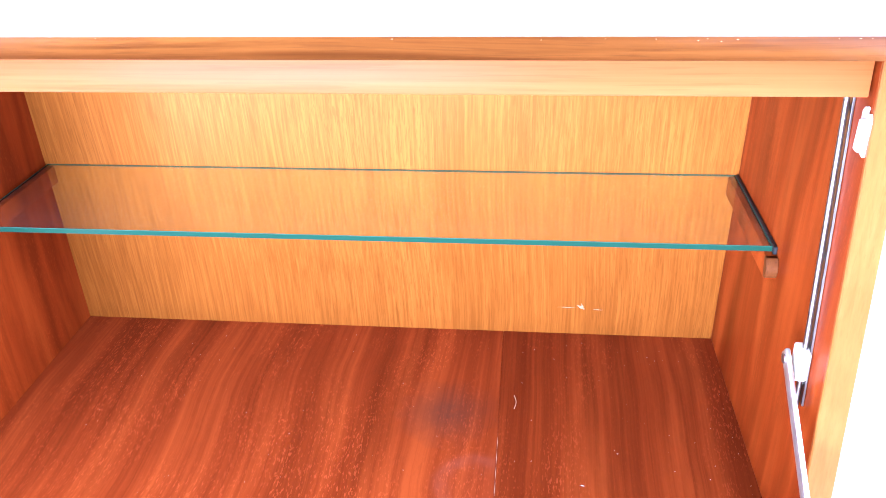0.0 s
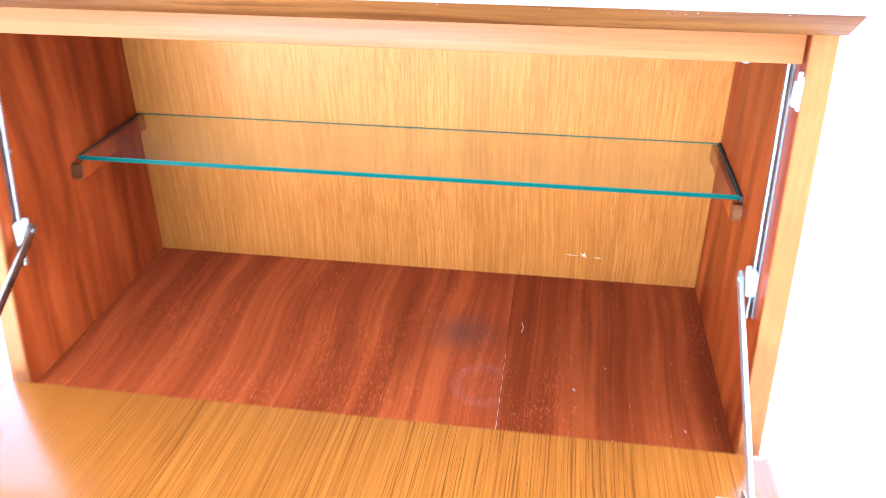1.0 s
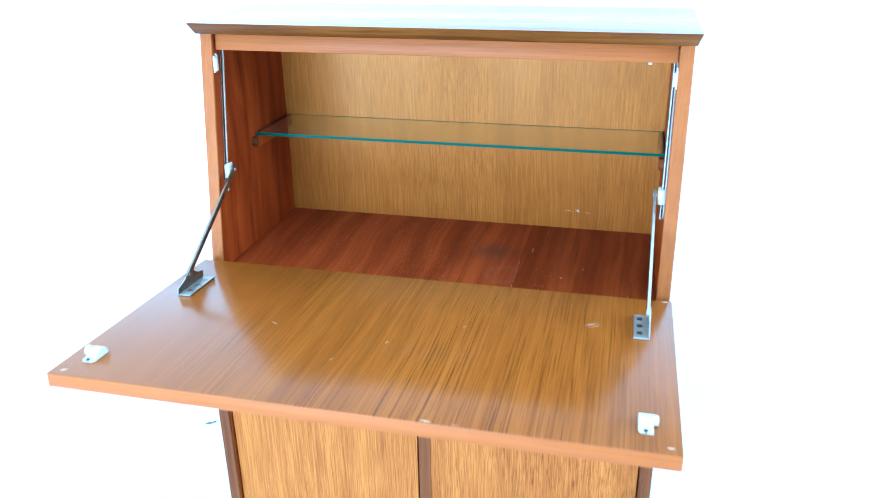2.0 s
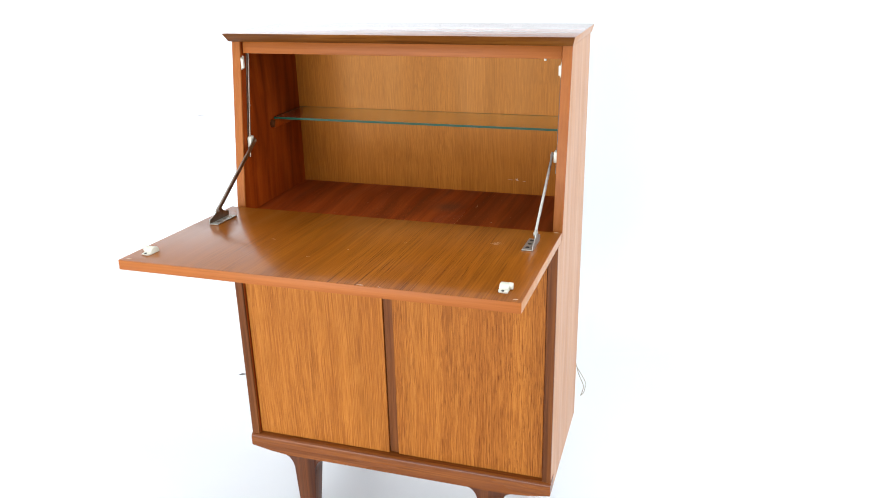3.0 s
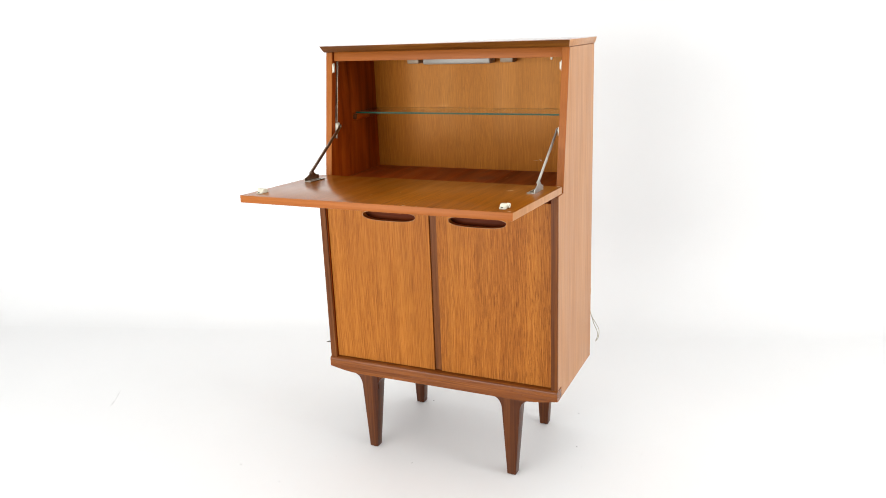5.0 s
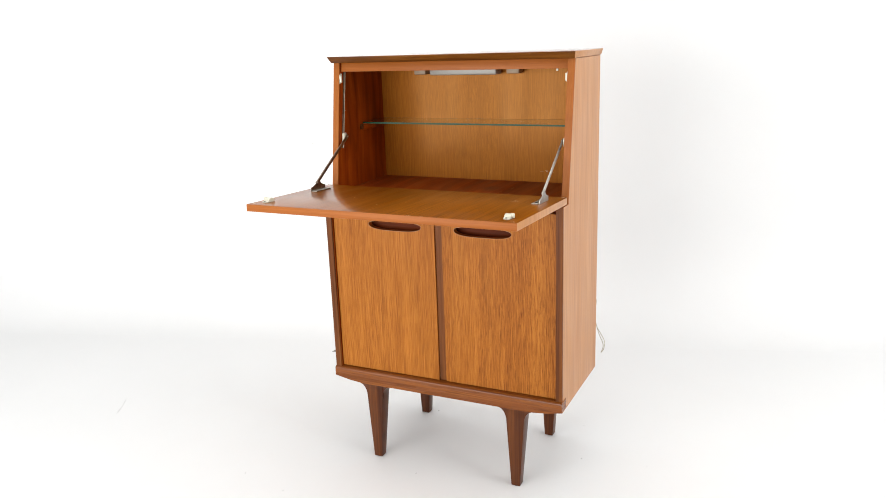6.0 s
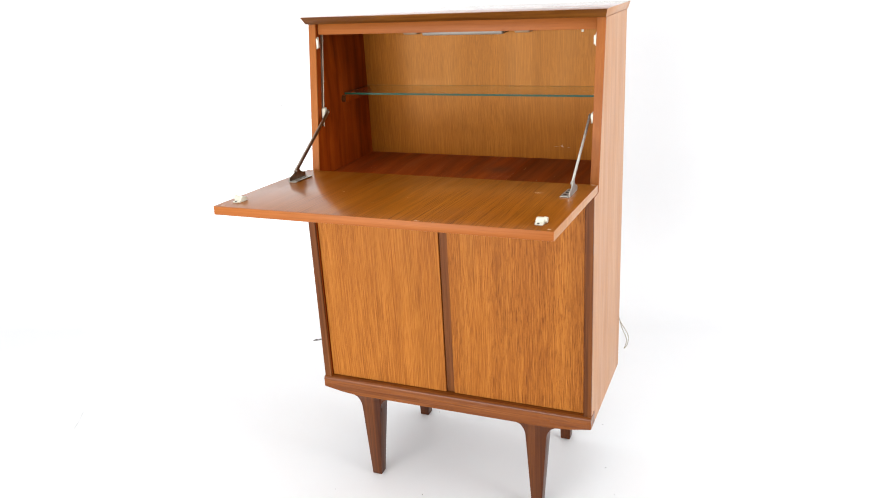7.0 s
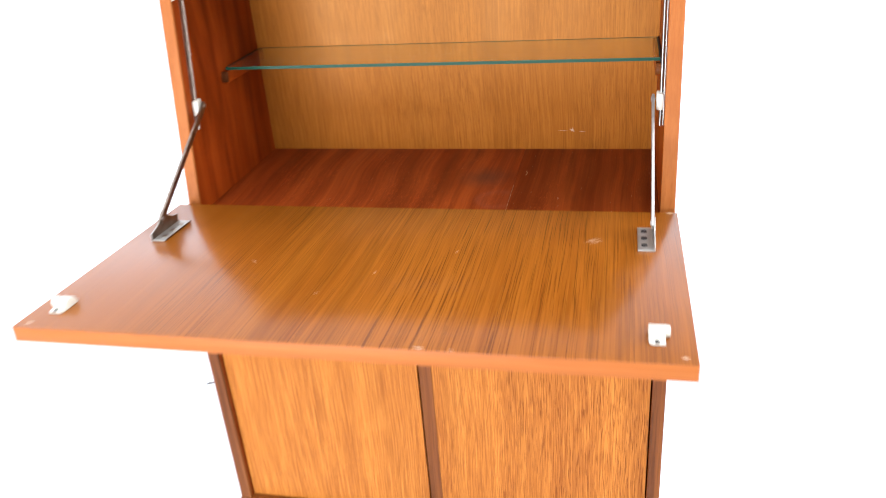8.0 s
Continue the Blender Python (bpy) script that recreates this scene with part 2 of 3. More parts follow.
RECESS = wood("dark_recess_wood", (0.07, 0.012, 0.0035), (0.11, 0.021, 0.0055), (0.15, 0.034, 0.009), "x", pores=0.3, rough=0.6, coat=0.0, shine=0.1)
PALE_WOOD = plain("bare_pale_wood", (0.5, 0.31, 0.17), 0.6, 0, 0.25, 400)
RIM_WOOD = plain("rubbed_rim_wood", (0.33, 0.15, 0.055), 0.55, 0, 0.3, 300)
STEEL = plain("zinc_plated_steel", (0.45, 0.43, 0.395), 0.36, 1.0, 0.18, 120, 0)
PLATE_STEEL = plain("dull_zinc_plate", (0.43, 0.415, 0.365), 0.5, 0.85, 0.12, 160, 0.02)
ARM_STEEL = plain("matt_zinc_arm", (0.5, 0.48, 0.43), 0.42, 0.8, 0.15, 90, 0.02)
# brown reflection of the cabinet painted into the left stay's steel
REFLECT_BROWN = plain("brown_reflection_steel", (0.26, 0.205, 0.16), 0.34, 1.0, 0.3, 70, 0.02)
TRACK_STEEL = plain("slide_track_steel", (0.25, 0.24, 0.22), 0.36, 1.0, 0.15, 120, 0)
DARK_HOLE = plain("screw_slot_dark", (0.03, 0.028, 0.026), 0.5, 0.3, 0.1, 200, 0)
WHITE_PLASTIC = plain("ivory_plastic", (0.62, 0.59, 0.48), 0.38, 0, 0.03, 60, 0.02)
DIFFUSER = plain("opal_diffuser", (0.3, 0.275, 0.24), 0.3, 0, 0.02, 40, 0)
# tan tint paints the warm bounce from the wood onto the end blocks
CAP_PLASTIC = plain("warm_bounce_plastic", (0.3, 0.215, 0.14), 0.45, 0, 0.05, 60, 0)
CORD = plain("ivory_flex", (0.46, 0.42, 0.32), 0.5, 0, 0.1, 80, 0)
GAP_SHADE = plain("gap_shade_black", (0.012, 0.01, 0.009), 0.7, 0, 0.1, 200, 0)
DUST = plain("pale_dust", (0.6, 0.5, 0.4), 0.8, 0, 0.2, 300, 0)
SCUFF = plain("faint_grey_scuff", (0.34, 0.33, 0.32), 0.8, 0, 0.2, 300, 0)
GRIT = plain("dark_grit", (0.12, 0.11, 0.1), 0.8, 0, 0.2, 300, 0)

GLASS, nt, p = nodes_of("clear_float_glass")
p.inputs["Base Color"].default_value = (0.88, 0.975, 0.935, 1)
p.inputs["Roughness"].default_value, p.inputs["IOR"].default_value, p.inputs["Transmission Weight"].default_value = 0.0, 1.5, 0.99
GLASS_EDGE, nt, p = nodes_of("green_glass_edge")
p.inputs["Base Color"].default_value = (0.016, 0.06, 0.036, 1)
p.inputs["Roughness"].default_value, p.inputs["Specular IOR Level"].default_value = 0.2, 0.08
GLASS_ARRIS, nt, p = nodes_of("ground_glass_arris")
p.inputs["Base Color"].default_value = (0.05, 0.14, 0.1, 1)
p.inputs["Roughness"].default_value, p.inputs["Specular IOR Level"].default_value = 0.7, 0.05


# ---- building helpers ----
def prism(outline, axis, a, b, bevel=0.0, segments=2):
    """An outline in the two other axes, drawn out along axis from a to b, with softened edges."""
    bm = bmesh.new()
    n = "xyz".index(axis)
    rest = [i for i in range(3) if i != n]
    verts = []
    for u, v in outline:
        co = [0, 0, 0]
        co[rest[0]], co[rest[1]], co[n] = u, v, a
        verts.append(bm.verts.new(co))
    face = bm.faces.new(verts)
    out = bmesh.ops.extrude_face_region(bm, geom=[face])
    step = [0, 0, 0]
    step[n] = b - a
    bmesh.ops.translate(bm, vec=step, verts=[g for g in out["geom"] if isinstance(g, bmesh.types.BMVert)])
    bmesh.ops.recalc_face_normals(bm, faces=bm.faces)
    if bevel:
        sharp = [e for e in bm.edges if len(e.link_faces) == 2 and e.calc_face_angle(0) > radians(30)]
        bmesh.ops.bevel(bm, geom=sharp, offset=bevel, segments=segments, profile=0.5, affect="EDGES", clamp_overlap=True)
    return bm


def block(x0, x1, y0, y1, z0, z1, bevel=0.001, segments=2):
    return prism([(x0, y0), (x1, y0), (x1, y1), (x0, y1)], "z", z0, z1, bevel, segments)


def sweep(points, radius, sides=10):
    """A round bar or flex through the points."""
    bm = bmesh.new()
    pts = [Vector(q) for q in points]
    rings = []
    for i, q in enumerate(pts):
        way = (pts[min(i + 1, len(pts) - 1)] - pts[max(i - 1, 0)]).normalized()
        turn = way.to_track_quat("Z", "X").to_matrix()
        rings.append([bm.verts.new(q + turn @ Vector((radius * math.cos(6.28319 * k / sides), radius * math.sin(6.28319 * k / sides), 0))) for k in range(sides)])
    for a, b in zip(rings, rings[1:]):
        for k in range(sides):
            bm.faces.new((a[k], a[(k + 1) % sides], b[(k + 1) % sides], b[k]))
    bm.faces.new(rings[0][::-1])
    bm.faces.new(rings[-1])
    return bm


def merged(*bms):
    """Several pieces as one mesh."""
    out = bmesh.new()
    for b in bms:
        me = bpy.data.meshes.new("piece")
        b.to_mesh(me)
        out.from_mesh(me)
        bpy.data.meshes.remove(me)
    return out


def moved(bm, m):
    bmesh.ops.transform(bm, matrix=m, verts=bm.verts)
    return bm


def part(name, bm, material, parent=None, label="", pick=None):
    """One bmesh as one mesh object; pick(face) chooses among several materials."""
    mats = material if isinstance(material, (list, tuple)) else [material]
    bmesh.ops.recalc_face_normals(bm, faces=bm.faces)
    if pick:
        bm.normal_update()
        for f in bm.faces:
            f.material_index = pick(f)
    me = bpy.data.meshes.new(name)
    bm.to_mesh(me)
    bm.free()
    for m in mats:
        me.materials.append(m)
    for poly in me.polygons:
        poly.use_smooth = True
    me.set_sharp_from_angle(angle=radians(32))
    ob = new(name, me)
    if parent:
        ob.parent = parent
        ob.matrix_parent_inverse = ROOTS.get(parent.name, Matrix.Identity(4)).inverted()
    if label:
        tagged(ob, label)
    return ob


ROOTS = {}


def thing(name, place, label, category, group="", kind=""):
    ob = new(name)
    ob.empty_display_size = 0.05
    ob.location = place
    ROOTS[ob.name] = Matrix.Translation(place)
    return tagged(ob, label, category, group, kind)


# ---- the studio ----
def studio():
    def slab(name, x0, x1, y0, y1, z0, z1, label, paint=STUDIO_WHITE):
        ob = part(name, moved(block(x0, x1, y0, y1, z0, z1, 0), STUDIO), paint)
        return tagged(ob, label, name.split("_")[0], kind="structure")

    slab("floor", -3.3, 3.3, -3.8, 1.0, -0.1, 0.0, "seamless white painted studio floor")
    r, outline = 0.4, []
    for k in range(17):
        a = radians(90 * k / 16)
        outline.append((1.0 + r * math.sin(a), r - r * math.cos(a)))
    outline += [(1.4, 3.0), (1.55, 3.0), (1.55, -0.1), (1.0, -0.1)]
    wall = part("wall_north", moved(prism(outline, "x", -3.3, 3.3), STUDIO), STUDIO_WHITE)
    tagged(wall, "white studio wall curving smoothly into the floor", "wall", kind="structure")
    slab("wall_west", -3.45, -3.3, -3.8, 1.55, -0.1, 3.0, "plain white studio wall")
    slab("wall_east", 3.3, 3.45, -3.8, 1.55, -0.1, 3.0, "plain white studio wall")
    # added out of view; grey here cuts bounced light and deepens contrast
    slab("wall_south", -3.45, 3.45, -3.95, -3.8, -0.1, 3.0, "unseen studio wall, grey to hold down bounced light", LOW_BOUNCE_GREY)
    slab("ceiling", -3.45, 3.45, -3.95, 1.55, 3.0, 3.1, "unseen studio ceiling, grey to hold down bounced light", LOW_BOUNCE_GREY)


studio()

# ---- the drop-front cabinet ----
W = 0.3585        # half the width
IN = 0.34         # half the inner width
BACK = 0.343
FLOOR = 0.816     # inner floor of the upper compartment
TOP = 1.182       # underside of the top board
HINGE = Vector((0, 0.027, 0.839))
TILT = math.atan2(0.016, 0.371)


def front_at(z):
    """The sloping front of the upper sides."""
    return 0.047 + 0.143 * (z - 0.837)


cabinet = thing("drop_front_cabinet", (0, 0.16, 0), "teak drop-front cocktail cabinet with its flap lowered, on tapered legs", "cabinet")


def sides():
    for s in (-1, 1):
        outline = [(0.001, 0.247), (0.001, 0.818), (0.044, 0.818), (front_at(TOP) + 0.001, TOP), (BACK, TOP), (BACK, 0.247)]
        bm = prism(outline, "x", s * IN, s * W, 0.0008, 1)
        side = part("side_panel", bm, [SIDE_TEAK, MAHOGANY_Z, EDGE_TEAK_Z], cabinet, "tall side panel with stepped and sloping front edge",
                    lambda f: 1 if f.normal.x * s < -0.8 else (0 if f.normal.x * s > 0.8 else 2))
        z0, z1 = 0.82, TOP
        lip = prism([(front_at(z0) - 0.003, z0), (front_at(z1) - 0.003, z1), (front_at(z1) + 0.001, z1), (front_at(z0) + 0.001, z0)], "x", s * (IN - 0.0005), s * W, 0.0008, 1)
        part("edge_lipping", lip, EDGE_TEAK_Z, side, "orange-brown solid edge lipping")
        stile = block(min(s * IN, s * W), max(s * IN, s * W), -0.004, 0.0012, 0.281, 0.8175, 0.0008, 1)
        part("door_stile", stile, ROSEWOOD, side, "dark hardwood stile beside the door")


def top():
    bm = bmesh.new()
    lo = [(-0.3605, 0.083), (0.3605, 0.083), (0.3605, BACK + 0.001), (-0.3605, BACK + 0.001)]
    hi = [(-0.366, 0.069), (0.366, 0.069), (0.366, BACK + 0.002), (-0.366, BACK + 0.002)]
    a = [bm.verts.new((x, y, TOP + 0.0005)) for x, y in lo]
    b = [bm.verts.new((x, y, TOP + 0.018)) for x, y in hi]
    bm.faces.new(a[::-1])
    bm.faces.new(b)
    for k in range(4):
        bm.faces.new((a[k], a[(k + 1) % 4], b[(k + 1) % 4], b[k]))
    bmesh.ops.bevel(bm, geom=list(bm.edges), offset=0.0012, segments=2, affect="EDGES", profile=0.5)
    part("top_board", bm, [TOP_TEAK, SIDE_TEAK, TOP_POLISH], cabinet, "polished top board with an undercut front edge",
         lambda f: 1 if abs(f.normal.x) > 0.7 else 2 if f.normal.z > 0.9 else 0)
    rail = prism([(0.0985, 1.157), (0.1015, TOP), (0.12, TOP), (0.12, 1.157)], "x", -IN + 0.002, IN - 0.002, 0.001, 2)
    part("top_rail", rail, EDGE_TEAK_X, cabinet, "light teak rail under the top")


def inside():
    part("back_panel", block(-IN, IN, 0.336, 0.3425, 0.25, TOP - 0.001, 0), BACK_TEAK, cabinet, "golden straight-grained veneered back panel")
    seam = 0.125
    base = part("compartment_floor", block(-IN, IN, 0.03, 0.336, 0.797, FLOOR - 0.0012, 0.0004, 1), MAHOGANY_Y, cabinet, "dark red mahogany compartment floor")
    for x0, x1, veneer in ((-IN, seam - 0.0003, MAHOGANY_Y), (seam + 0.0003, IN, MAHOGANY_DARK)):
        part("veneer_leaf", block(x0, x1, 0.0295, 0.336, FLOOR - 0.0012, FLOOR, 0.0002, 1), veneer, base)
    # shade put into the colour: a dark underside stays dim in the flap's gloss
    part("ceiling_panel", block(-IN, IN, 0.1205, 0.336, 1.172, TOP, 0.0005, 1), RECESS, cabinet, "underside of the top, darkened in colour for the shade there")
    part("bottom_board", block(-IN, IN, 0.02, 0.336, 0.252, 0.279, 0.001, 1), ROSEWOOD, cabinet)
    for s in (-1, 1):
        arc = [(0.196, 0.9965)] + [(0.1915 - 0.0045 * math.sin(a * 0.35), 0.9965 - 0.018 * a / 8) for a in range(9)] + [(0.336, 0.9785), (0.336, 0.9965)]
        bat = part("shelf_batten", prism(arc, "x", s * 0.331, s * IN, 0.0008, 2), MAHOGANY_Z, cabinet, "small brown batten carrying the glass shelf")
        tip = prism([(q - 0.0006, z) for q, z in arc[:9]] + [(0.1925, 0.98), (0.1965, 0.996)], "x", s * 0.3306, s * (IN - 0.0002), 0.0004, 1)
        part("batten_tip", tip, ROSEWOOD, bat, "dark end of the batten")
        if s > 0:
            # black sliver drawn in place of the shadow between glass and side
            part("shelf_gap_shade", block(0.3370, 0.3398, 0.197, 0.334, 0.9966, 1.003, 0.0004, 1), GAP_SHADE, bat, "black strip standing in for the shadow beside the shelf edge")


def lens_hole(xc, half, zc, low, high):
    """The rounded slot of a finger pull: its lower and upper edge at x."""
    def edges(x):
        q = max(0.0, 1 - abs((x - xc) / half) ** 3.2) ** (1 / 2.4)
        return zc - low * q, zc + high * q
    return edges


def door(x0, x1, xc, veneer):
    half, zc = 0.084, 0.7352
    z0, z1, y0, y1 = 0.284, 0.797, 0.006, 0.024
    edges = lens_hole(xc, half, zc, 0.016, 0.012)
    steps = [xc - half * math.cos(math.pi * k / 36) for k in range(37)]
    bm = bmesh.new()
    cache = {}

    def vert(x, z):
        key = (round(x, 6), round(z, 6))
        if key not in cache:
            cache[key] = bm.verts.new((x, y0, z))
        return cache[key]

    def face(*co):
        vs = []
        for c in co:
            v = vert(*c)
            if v not in vs:
                vs.append(v)
        if len(vs) > 2:
            bm.faces.new(vs)

    xa, xb = steps[0], steps[-1]
    face((x0, z0), (xa, z0), (xa, zc), (xa, z1), (x0, z1))
    face((xb, z0), (x1, z0), (x1, z1), (xb, z1), (xb, zc))
    for a, b in zip(steps, steps[1:]):
        (la, ua), (lb, ub) = edges(a), edges(b)
        face((a, z0), (b, z0), (b, lb), (a, la))
        face((a, ua), (b, ub), (b, z1), (a, z1))
    out = bmesh.ops.extrude_face_region(bm, geom=list(bm.faces))
    bmesh.ops.translate(bm, vec=(0, y1 - y0, 0), verts=[g for g in out["geom"] if isinstance(g, bmesh.types.BMVert)])
    ob = part("door", bm, [veneer, EDGE_TEAK_Z], cabinet, "teak veneered cupboard door, closed, with a slotted finger pull",
              lambda f: 0 if abs(f.normal.y) > 0.7 else 1)
    # rim of the slot
    loop = [(x, edges(x)[0]) for x in steps] + [(x, edges(x)[1]) for x in steps[-2:0:-1]]
    ring = [Vector((x, y0 + 0.0002, z)) for x, z in loop]
    part("slot_rim", sweep(ring + ring[:2], 0.0008, 6), RIM_WOOD, ob, "pale rubbed rim of the finger pull")
    # hollow cup behind the slot
    cup = bmesh.new()
    rows = []
    for k in range(7):
        t = k / 6
        shrink, depth = 1 + 0.05 * (1 - t) - 0.35 * t ** 3, 0.0245 + 0.016 * math.sin(t * math.pi / 2)
        rows.append([cup.verts.new((xc + (x - xc) * shrink, depth, zc + (z - zc) * (1.15 - 0.7 * t ** 2))) for x, z in loop])
    n = len(loop)
    for a, b in zip(rows, rows[1:]):
        for k in range(n):
            cup.faces.new((a[k], a[(k + 1) % n], b[(k + 1) % n], b[k]))
    cup.faces.new(rows[-1])
    part("finger_cup", cup, RECESS, ob, "dark hollowed finger pull")
    return ob


def doors():
    door(-0.3375, -0.0125, -0.137, DOOR_TEAK_PLAIN)
    door(0.0105, 0.3375, 0.131, DOOR_TEAK)
    part("centre_strip", block(-0.0115, 0.0095, 0.0105, 0.026, 0.284, 0.797, 0.0008, 1), ROSEWOOD, cabinet, "dark hardwood strip between the doors")


def flap():
    t = 0.0185
    near = 0.373
    place = Matrix.Translation(HINGE) @ Matrix.Rotation(-TILT, 4, "X")
    ob = part("flap", moved(block(-0.362, 0.3603, -near, 0, -t, 0, 0.0014, 2), place), [FLAP_TEAK, EDGE_TEAK_X, SIDE_TEAK, DOOR_TEAK], cabinet,
              "lowered writing flap with glossy striped teak inside",
              lambda f: 0 if f.normal.z > 0.7 else 3 if f.normal.z < -0.7 else 2 if abs(f.normal.x) > 0.7 else 1)
    for s in (-1, 1):
        # stay bracket: a screwed plate with an upright lug
        y0, y1 = (-0.128, -0.058) if s > 0 else (-0.138, -0.068)
        plate = merged(block(min(s * 0.308, s * 0.328), max(s * 0.308, s * 0.328), y0, y1, 0.0, 0.0022, 0.0006, 1))
        a = s * 0.3265
        lug_line = [(y0, 0.0), (y0, 0.010), (y0 + 0.012, 0.013), (y0 + 0.024, 0.018), (y0 + 0.030, 0.027), (y0 + 0.036, 0.030), (y0 + 0.043, 0.027),
                    (y0 + 0.049, 0.019), (y0 + 0.058, 0.014), (y1, 0.012), (y1, 0.0)]
        lug = prism(lug_line, "x", a, a + s * 0.0022, 0.0005, 1)
        br = part("stay_bracket", moved(merged(plate, lug), place), [PLATE_STEEL, STEEL if s > 0 else REFLECT_BROWN], ob, "zinc-plated steel stay bracket", lambda f: 1 if abs(f.normal.x) > 0.7 else 0)
        for k in range(3):
            screw = bmesh.new()
            bmesh.ops.create_cone(screw, cap_ends=True, segments=14, radius1=0.0042, radius2=0.0036, depth=0.0016)
            moved(screw, place @ Matrix.Translation((s * 0.316, y0 + 0.014 + 0.021 * k, 0.0024)))
            part("screw", screw, DARK_HOLE if s > 0 else REFLECT_BROWN, br)
        # ivory catch: a screwed base, a domed body and a round nose on the outer side
        body = prism([(-0.008 * s, -0.012), (-0.0055 * s, -0.016), (0.007 * s, -0.016), (0.008 * s, -0.015), (0.008 * s, 0.014), (-0.008 * s, 0.014)], "z", 0, 0.0035, 0.001, 2)
        dome = [(-0.0085, 0.0)] + [(0.0025 - 0.011 * math.cos(math.pi * k / 12), 0.0035 + 0.0075 * math.sin(math.pi * k / 12)) for k in range(13)] + [(0.0135, 0.0)]
        raised = prism(dome, "x", -0.0078, 0.0078, 0.0012, 2)
        nose = bmesh.new()
        bmesh.ops.create_cone(nose, cap_ends=True, segments=18, radius1=0.0062, radius2=0.0054, depth=0.006)
        moved(nose, Matrix.Translation((s * 0.0095, 0.0025, 0.0063)) @ Matrix.Rotation(radians(90), 4, "Y"))
        at = place @ Matrix.Translation((0.3235 if s > 0 else -0.3295, -0.326 if s > 0 else -0.324, 0.0))
        catch = part("flap_catch", moved(merged(body, raised, nose), at), WHITE_PLASTIC, ob, "ivory plastic catch")
        hole = bmesh.new()
        bmesh.ops.create_cone(hole, cap_ends=True, segments=12, radius1=0.0026, radius2=0.0022, depth=0.0014)
        part("screw", moved(hole, at @ Matrix.Translation((0, -0.0145, 0.0038))), DARK_HOLE, catch)
    return place


def slide_at(z, s):
    return (0.094 if s > 0 else 0.086) + 0.16 * (z - 0.945)


def stays():
    for s in (-1, 1):
        x = s * IN
        line = [(slide_at(0.939, s) - 0.007, 0.939), (slide_at(1.155, s) - 0.007, 1.155), (slide_at(1.155, s) + 0.003, 1.155), (slide_at(0.939, s) + 0.003, 0.939)]
        strip = prism(line, "x", x - s * 0.0002, x - s * 0.0018, 0.0003, 1)
        rod = sweep([(x - s * 0.0045, slide_at(z, s) - 0.004, z) for z in (0.938, 0.99, 1.07, 1.155)], 0.0019, 12)
        track = part("stay_track", merged(strip, rod), TRACK_STEEL if s > 0 else REFLECT_BROWN, cabinet, "bright steel slide track of the stay")
        for z in (1.142, 1.046, 0.953):
            head = bmesh.new()
            bmesh.ops.create_uvsphere(head, u_segments=12, v_segments=6, radius=0.0028)
            part("screw", moved(head, Matrix.Translation((x - s * 0.002, slide_at(z, s) + 0.0005, z))), STEEL, track)
        zc = 0.975
        yc = slide_at(zc, s) - 0.004
        slider = prism([(yc - 0.0075, zc - 0.016), (yc - 0.0062, zc + 0.006), (yc + 0.0072, zc + 0.008), (yc + 0.0055, zc - 0.012)], "x", x - s * 0.0015, x - s * 0.0105, 0.0018, 2)
        part("stay_slider", slider, WHITE_PLASTIC, cabinet, "white plastic stay slider")
        top_pin = Vector((s * 0.3255, yc + 0.002, 0.972))
        low_pin = Vector((s * 0.3255, -0.064 if s > 0 else -0.081, 0.865))
        way = top_pin - low_pin
        bar = block(-0.0019, 0.0019, -0.0048, 0.0048, -0.006, way.length + 0.006, 0.0013, 2)
        arm = part("stay_arm", moved(bar, Matrix.Translation(low_pin) @ Matrix.Rotation(math.atan2(way.z, way.y) - math.pi / 2, 4, "X")), ARM_STEEL if s > 0 else REFLECT_BROWN, cabinet, "flat matt steel stay arm" if s > 0 else "flat steel stay arm coloured with the cabinet's brown reflection")
        for q in (top_pin, low_pin):
            rivet = bmesh.new()
            bmesh.ops.create_cone(rivet, cap_ends=True, segments=14, radius1=0.0034, radius2=0.0026, depth=0.0056)
            part("rivet", moved(rivet, Matrix.Translation(q) @ Matrix.Rotation(radians(90), 4, "Y")), STEEL, arm)
        yk = front_at(1.137) + 0.0055
        lip = [(yk - 0.007, 1.124), (yk + 0.005, 1.126), (yk + 0.0065, 1.149), (yk + 0.004, 1.152), (yk + 0.001, 1.152), (yk + 0.001, 1.1475), (yk - 0.0015, 1.1475), (yk - 0.003, 1.15), (yk - 0.0055, 1.148)]
        keep = merged(prism(lip, "x", x, x - s * 0.0025, 0.0006, 1), block(min(x, x - s * 0.006), max(x, x - s * 0.006), yk - 0.0065, yk + 0.0005, 1.127, 1.146, 0.0012, 2))
        part("catch_keep", keep, WHITE_PLASTIC, cabinet, "white plastic catch keeper")


def leg_bm(xc, y0, y1, grow):
    """A tapered leg whose shoulders flare into the rail."""
    pts = []
    for k in range(9):
        a = radians(90 * k / 8)
        pts.append((0.026 + 0.028 * (1 - math.cos(a)), 0.2 + 0.04 * math.sin(a)))
    right = [(0.013, 0.002)] + pts
    outline = [(xc + u, z) for u, z in right] + [(xc - u, z) for u, z in right[::-1]]
    bm = prism(outline, "y", y0, y1)
    for v in bm.verts:
        if v.co.y > (y0 + y1) / 2:
            v.co.y += grow * v.co.z / 0.245
    sharp = [e for e in bm.edges if e.calc_face_angle(0) > radians(40) and min(v.co.z for v in e.verts) < 0.236]
    bmesh.ops.bevel(bm, geom=sharp, offset=0.003, segments=2, affect="EDGES", profile=0.5, clamp_overlap=True)
    return bm


